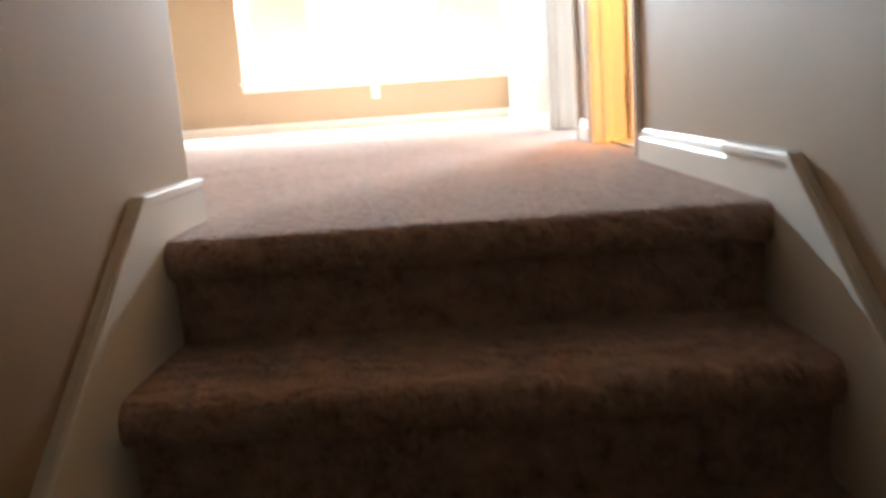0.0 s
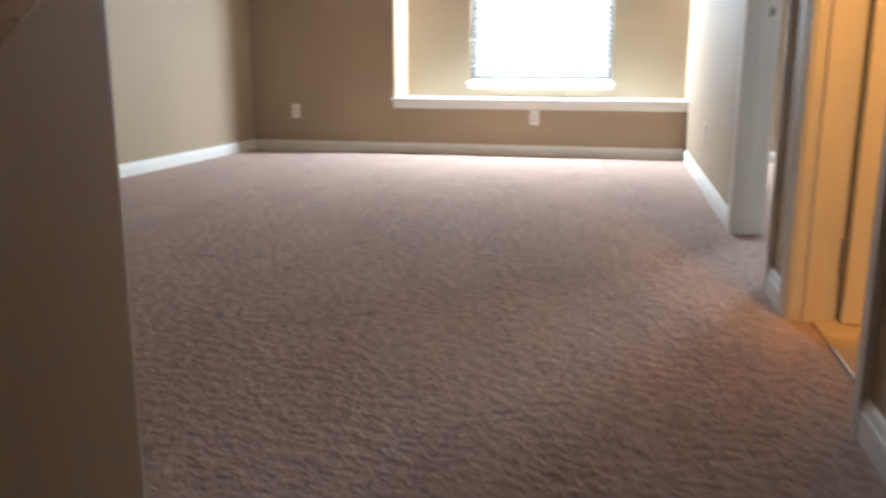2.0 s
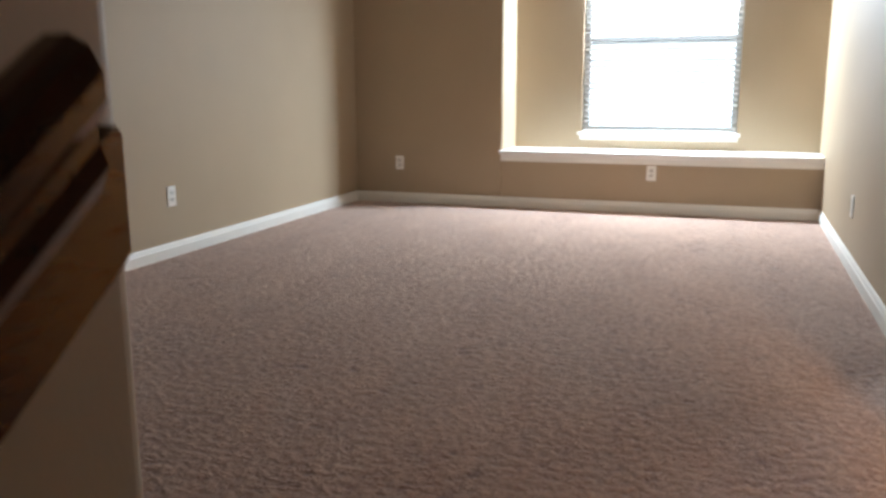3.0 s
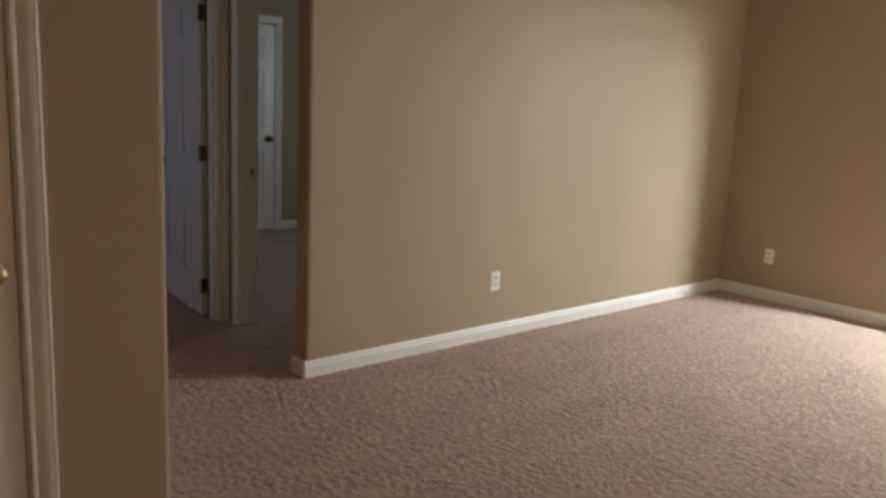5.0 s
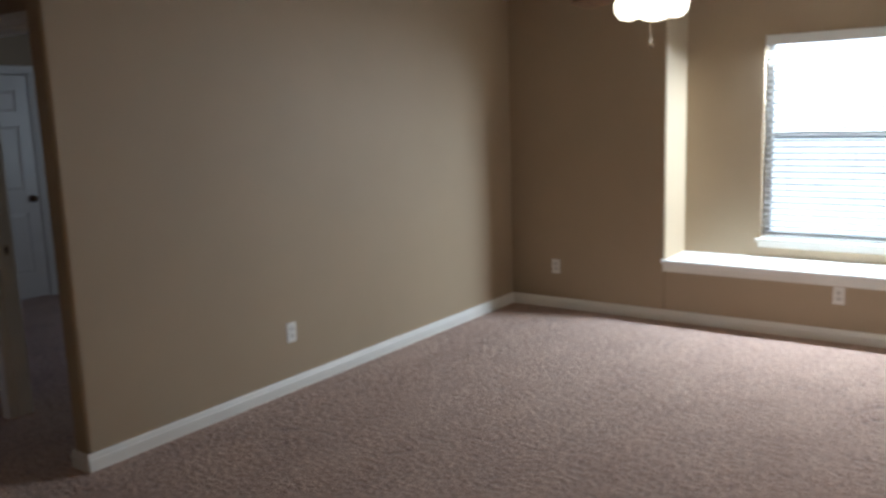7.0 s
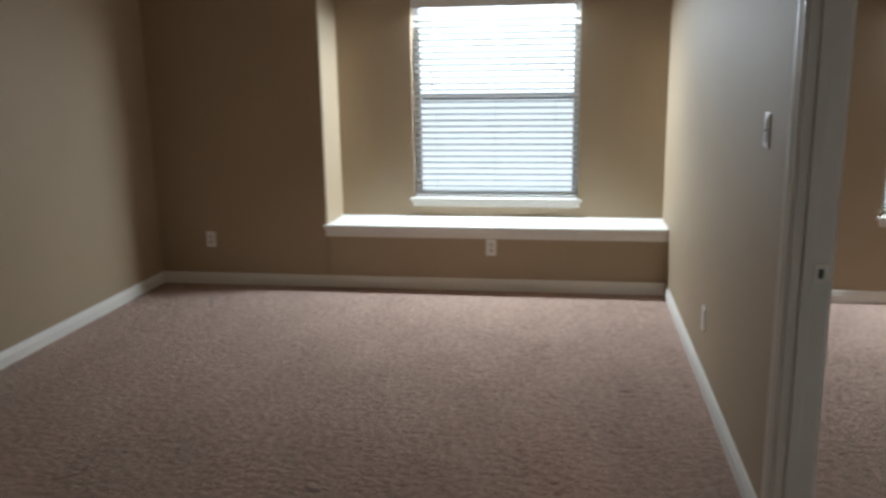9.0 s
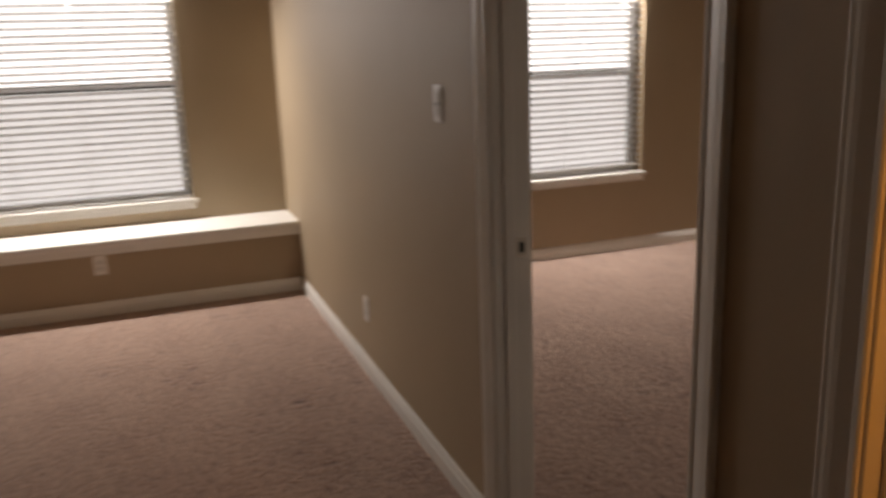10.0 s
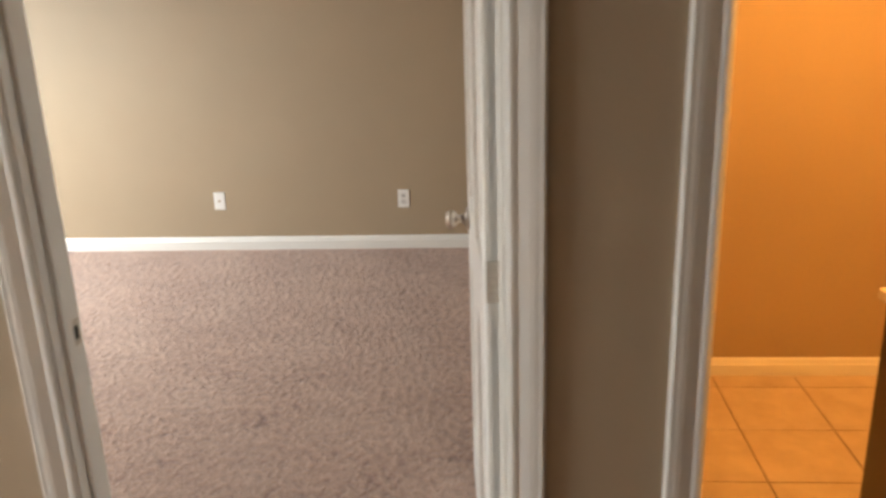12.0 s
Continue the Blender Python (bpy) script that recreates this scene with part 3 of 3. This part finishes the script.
part("apron", bm, TRIM, shelf)


# ---- outlets and switches ----
def outlet(m, label, duplex=True):
    """A wall plate; local x across, z up, front towards -y, at the pose m."""
    ob = tagged(new("wall_outlet"), label, "outlet", group="wall outlets")
    ob.matrix_world = m
    part("cover_plate", box_mesh(-0.036, 0.036, -0.006, 0.0005, -0.0575, 0.0575, 0.003, 2), PLATE, ob)
    if duplex:
        for z in (-0.020, 0.020):
            r = part("receptacle", box_mesh(-0.017, 0.017, -0.0078, -0.005, z - 0.014, z + 0.014, 0.002, 2), SOCKET, ob)
            # raised dark bars paint the shade inside the slots
            bm = bmesh.new()
            for x in (-0.0065, 0.0065):
                box(bm, x - 0.0012, x + 0.0012, -0.0082, -0.0075, z - 0.002, z + 0.007)
            box(bm, -0.002, 0.002, -0.0082, -0.0075, z - 0.010, z - 0.006)
            part("slot_shades", bm, HOLE_SHADE, r)
    else:
        part("jack", lathe([(0, 0), (0.006, 0), (0.006, 0.006), (0.004, 0.010), (0, 0.010)], pose(0, -0.006, 0, 90, 0, 0), 10), BRASS, ob)
    part("screw", lathe([(0, 0), (0.0032, 0), (0.0028, 0.0012), (0, 0.0014)], pose(0, -0.006, 0 if duplex else 0.042, 90, 0, 0), 10), SOCKET, ob)
    return ob


outlet(pose(-2.510, FAR, 0.336), "white duplex outlet low on the tan far wall")
outlet(pose(-0.447, FAR, 0.310), "white duplex outlet under the window shelf")
outlet(pose(LW, 2.500, 0.350, 0, 0, 90), "white duplex outlet low on the long tan wall")
outlet(pose(RW, 3.393, 0.331, 0, 0, -90), "white duplex outlet low on the tan wall by the bedroom door")
outlet(pose(BRX, 2.817, 0.325, 0, 0, -90), "white cable jack plate low on the bedroom wall", False)
outlet(pose(BRX, 1.634, 0.325, 0, 0, -90), "white duplex outlet low on the bedroom wall")

sw = tagged(new("light_switch"), "white double-toggle light switch plate beside the bedroom doorway", "light switch")
sw.matrix_world = pose(RW, 2.325, 1.322, 0, 0, -90)
part("cover_plate", box_mesh(-0.036, 0.036, -0.006, 0.0005, -0.0585, 0.0585, 0.003, 2), PLATE, sw)
for z, a in ((0.022, 18), (-0.022, -18)):
    part("rocker", box_mesh(-0.016, 0.016, -0.010, -0.005, z - 0.018, z + 0.018, 0.002, 2), SOCKET, sw)
# dark bar paints the shade between the rockers
bm = box_mesh(-0.020, 0.020, -0.0104, -0.0056, -0.003, 0.001, 0.0006, 1)
bmesh.ops.transform(bm, matrix=Matrix.Rotation(radians(-12), 4, "Y"), verts=bm.verts)
part("gap", bm, HOLE_SHADE, sw)

# ---- handrail on the stair wall ----
rail = tagged(new("handrail"), "dark red-stained wooden handrail on the stair wall", "handrail")
s = RISE / RUN
ry0, rz0 = -1.06, 0.955
section = [(-0.030, -0.022), (-0.022, -0.034), (0.022, -0.034), (0.030, -0.022), (0.024, -0.012), (0.024, -0.004), (0.031, 0.006), (0.031, 0.018), (0.022, 0.030), (0.008, 0.035), (-0.008, 0.035), (-0.022, 0.030), (-0.031, 0.018), (-0.031, 0.006), (-0.024, -0.004), (-0.024, -0.012)]
bm = bmesh.new()
L = 3.6
lo = [bm.verts.new((SLX + 0.070 + u, ry0, rz0 + v * 1.3)) for u, v in section]
hi = [bm.verts.new((SLX + 0.070 + u, ry0 - L, rz0 - s * L + v * 1.3)) for u, v in section]
for i in range(len(section)):
    j = (i + 1) % len(section)
    bm.faces.new((lo[i], lo[j], hi[j], hi[i]))
bm.faces.new(lo)
bm.faces.new(hi[::-1])
part("rail", bm, WOOD, rail)
bm = bmesh.new()
by0, bz0 = -0.955, 0.850                         # end of the backing board and its lower edge
LB = L + by0 - ry0
prism(bm, [(by0, bz0 + 0.088), (by0 - 0.006, bz0 + 0.094), (by0 - LB, bz0 + 0.094 - s * LB), (by0 - LB, bz0 - s * LB), (by0 - 0.008, bz0 - 0.006), (by0, bz0 + 0.002)], "x", SLX - 0.001, SLX + 0.021)
part("backing_board", bm, WOOD, rail)
for d in (0.14, 1.2, 2.3, 3.3):
    y, z = ry0 - d, rz0 - s * d - 0.035
    br = part("bracket", lathe([(0, 0), (0.030, 0), (0.030, 0.004), (0.018, 0.007), (0, 0.008)], pose(SLX, y, z - 0.055, 0, 90, 0), 16), NICKEL, rail, "metal handrail bracket", True)
    bm = bmesh.new()
    pts = [(SLX + 0.005, z - 0.055), (SLX + 0.045, z - 0.05), (SLX + 0.066, z - 0.03), (SLX + 0.070, z)]
    for (xa, za), (xb, zb) in zip(pts, pts[1:]):
        m = look((xa, y, za), (xb, y, zb))
        ln = math.hypot(xb - xa, zb - za)
        tube = lathe([(0, 0), (0.007, 0), (0.007, -ln - 0.003), (0, -ln - 0.003)], m, 10)
        tmp = bpy.data.meshes.new("arm")
        tube.to_mesh(tmp)
        tube.free()
        bm.from_mesh(tmp)
    part("arm", bm, NICKEL, br)

# ---- ceiling fan ----
fan = tagged(new("ceiling_fan"), "ceiling fan with walnut blades and lit frosted glass bowls", "ceiling fan")
fan.location = (*FAN, 0)
part("canopy", lathe([(0, CEIL), (0.07, CEIL), (0.07, CEIL - 0.02), (0.05, CEIL - 0.05), (0.02, CEIL - 0.055), (0, CEIL - 0.055)], None, 24), BRONZE, fan, "", True)
part("downrod", lathe([(0, CEIL - 0.04), (0.014, CEIL - 0.04), (0.014, 2.30), (0, 2.30)], None, 12), BRONZE, fan, "", True)
part("motor", lathe([(0, 2.32), (0.05, 2.32), (0.11, 2.30), (0.13, 2.27), (0.13, 2.19), (0.10, 2.155), (0.06, 2.15), (0.06, 2.14), (0, 2.14)], None, 28), BRONZE, fan, "dark bronze motor housing", True)
for k in range(5):
    a = radians(75 + 72 * k)
    bm = bmesh.new()
    prism(bm, [(0.17, -0.05), (0.60, -0.068), (0.655, -0.05), (0.67, 0.0), (0.655, 0.05), (0.60, 0.068), (0.17, 0.05), (0.155, 0.0)], "z", -0.004, 0.004)
    m = Matrix.Rotation(a, 4, "Z") @ Matrix.Translation((0, 0, 2.118)) @ Matrix.Rotation(radians(12), 4, "X")
    bmesh.ops.transform(bm, matrix=m, verts=bm.verts)
    bl = part("blade", bm, BLADE, fan)
    bm = box_mesh(0.10, 0.22, -0.018, 0.018, -0.009, -0.004, 0.002, 1)
    bmesh.ops.transform(bm, matrix=m, verts=bm.verts)
    part("blade_iron", bm, BRONZE, bl)
part("fitter", lathe([(0, 2.15), (0.075, 2.15), (0.085, 2.135), (0.05, 2.12), (0, 2.12)], None, 24), BRONZE, fan, "", True)
for k in range(4):
    a = radians(12 + 90 * k)
    cx, cy = 0.095 * math.cos(a), 0.095 * math.sin(a)
    m = Matrix.Translation((cx, cy, 2.130)) @ Matrix.Rotation(a, 4, "Z") @ Matrix.Rotation(radians(28), 4, "Y") @ Matrix.Scale(1.22, 4)
    part("glass_shade", lathe([(0.030, 0.015), (0.055, 0.0), (0.088, -0.035), (0.098, -0.062), (0.092, -0.088), (0.070, -0.108), (0.035, -0.118), (0, -0.120)], m, 20), LAMPGLASS, fan, "lit frosted glass shade", True)
bm = box_mesh(-0.0012, 0.0012, -0.0012, 0.0012, 1.86, 2.13)
ch = part("pull_chain", bm, BRASS, fan)
part("pull_knob", lathe([(0, 0.012), (0.004, 0.012), (0.011, 0.004), (0.011, -0.004), (0.004, -0.010), (0, -0.011)], Matrix.Translation((0, 0, 1.852)), 12), BRONZE, ch, "small dark pull knob", True)

# ---- bathroom ----
van = tagged(new("bathroom_vanity"), "espresso wooden vanity with a cream stone top", "vanity")
vx0, vx1, vy0, vy1 = RW + WT + 0.02, 1.34, -1.05, 0.030
part("body", box_mesh(vx0, vx1, vy0, vy1, 0.09, 0.79, 0.003, 1), ESPRESSO, van)
part("toe_kick", box_mesh(vx0, vx1 - 0.06, vy0, vy1 - 0.003, 0.006, 0.09), ESPRESSO, van)
part("countertop", box_mesh(vx0 - 0.018, vx1 + 0.022, vy0 - 0.02, vy1 + 0.016, 0.79, 0.822, 0.006, 3), STONE, van, "cream cultured-marble top")
part("backsplash", box_mesh(vx0 - 0.018, vx0 + 0.002, vy0, vy1 + 0.010, 0.822, 0.91, 0.004, 2), STONE, van)
for a, b in ((vy0 + 0.03, (vy0 + vy1) / 2 - 0.01), ((vy0 + vy1) / 2 + 0.01, vy1 - 0.03)):
    d = part("cabinet_door", box_mesh(vx1, vx1 + 0.018, a, b, 0.12, 0.76, 0.003, 1), ESPRESSO, van)
    part("handle", lathe([(0, 0), (0.006, 0), (0.006, 0.012), (0.013, 0.018), (0.010, 0.026), (0, 0.028)], pose(vx1 + 0.018, (a + b) / 2 + 0.12, 0.66, 0, 90, 0), 12), NICKEL, d, "small nickel knob", True)
# unseen fixtures, added to go with the assumed amber lamps
bath_light = tagged(new("ceiling_light"), "unseen, assumed round nickel ceiling light in the bathroom", "ceiling light")
part("base", lathe([(0, CEIL), (0.15, CEIL), (0.15, CEIL - 0.025), (0.13, CEIL - 0.035), (0, CEIL - 0.035)], Matrix.Translation((1.95, 0.10, 0)), 28), NICKEL, bath_light, "", True)
part("lamp_socket", lathe([(0, CEIL - 0.034), (0.022, CEIL - 0.034), (0.022, CEIL - 0.10), (0, CEIL - 0.10)], Matrix.Translation((1.95, 0.10, 0)), 14), PLATE, bath_light, "", True)
van_light = tagged(new("vanity_light"), "unseen, assumed nickel wall bar light above the vanity", "wall light")
part("bar", box_mesh(RW + WT - 0.001, RW + WT + 0.03, -0.77, -0.13, 2.02, 2.12, 0.006, 2), NICKEL, van_light)
part("lamp_arm", lathe([(0, 0), (0.012, 0), (0.012, 0.12), (0.03, 0.13), (0.03, 0.16), (0, 0.16)], pose(RW + WT + 0.02, -0.45, 2.07, 0, 90, 0), 12), NICKEL, van_light, "", True)
base = slab("floor_bath", RW + WT * 0.5, BTX, BTN, BR0 - WT, -0.002, 0.004, GROUT, "beige ceramic tile floor with dark grout joints", "floor")
TS = 0.335
y = 0.152 - 6 * TS
while y < BR0 - WT:
    x = 2.036 - 4 * TS
    while x < BTX:
        x0, x1 = max(x, RW + WT * 0.5), min(x + TS, BTX)
        y0, y1 = max(y, BTN), min(y + TS, BR0 - WT)
        if x1 - x0 > 0.02 and y1 - y0 > 0.02:
            part("tile", box_mesh(x0 + 0.003, x1 - 0.003, y0 + 0.003, y1 - 0.003, 0.0, 0.009, 0.0015, 1), TILE, base)
        x += TS
    y += TS
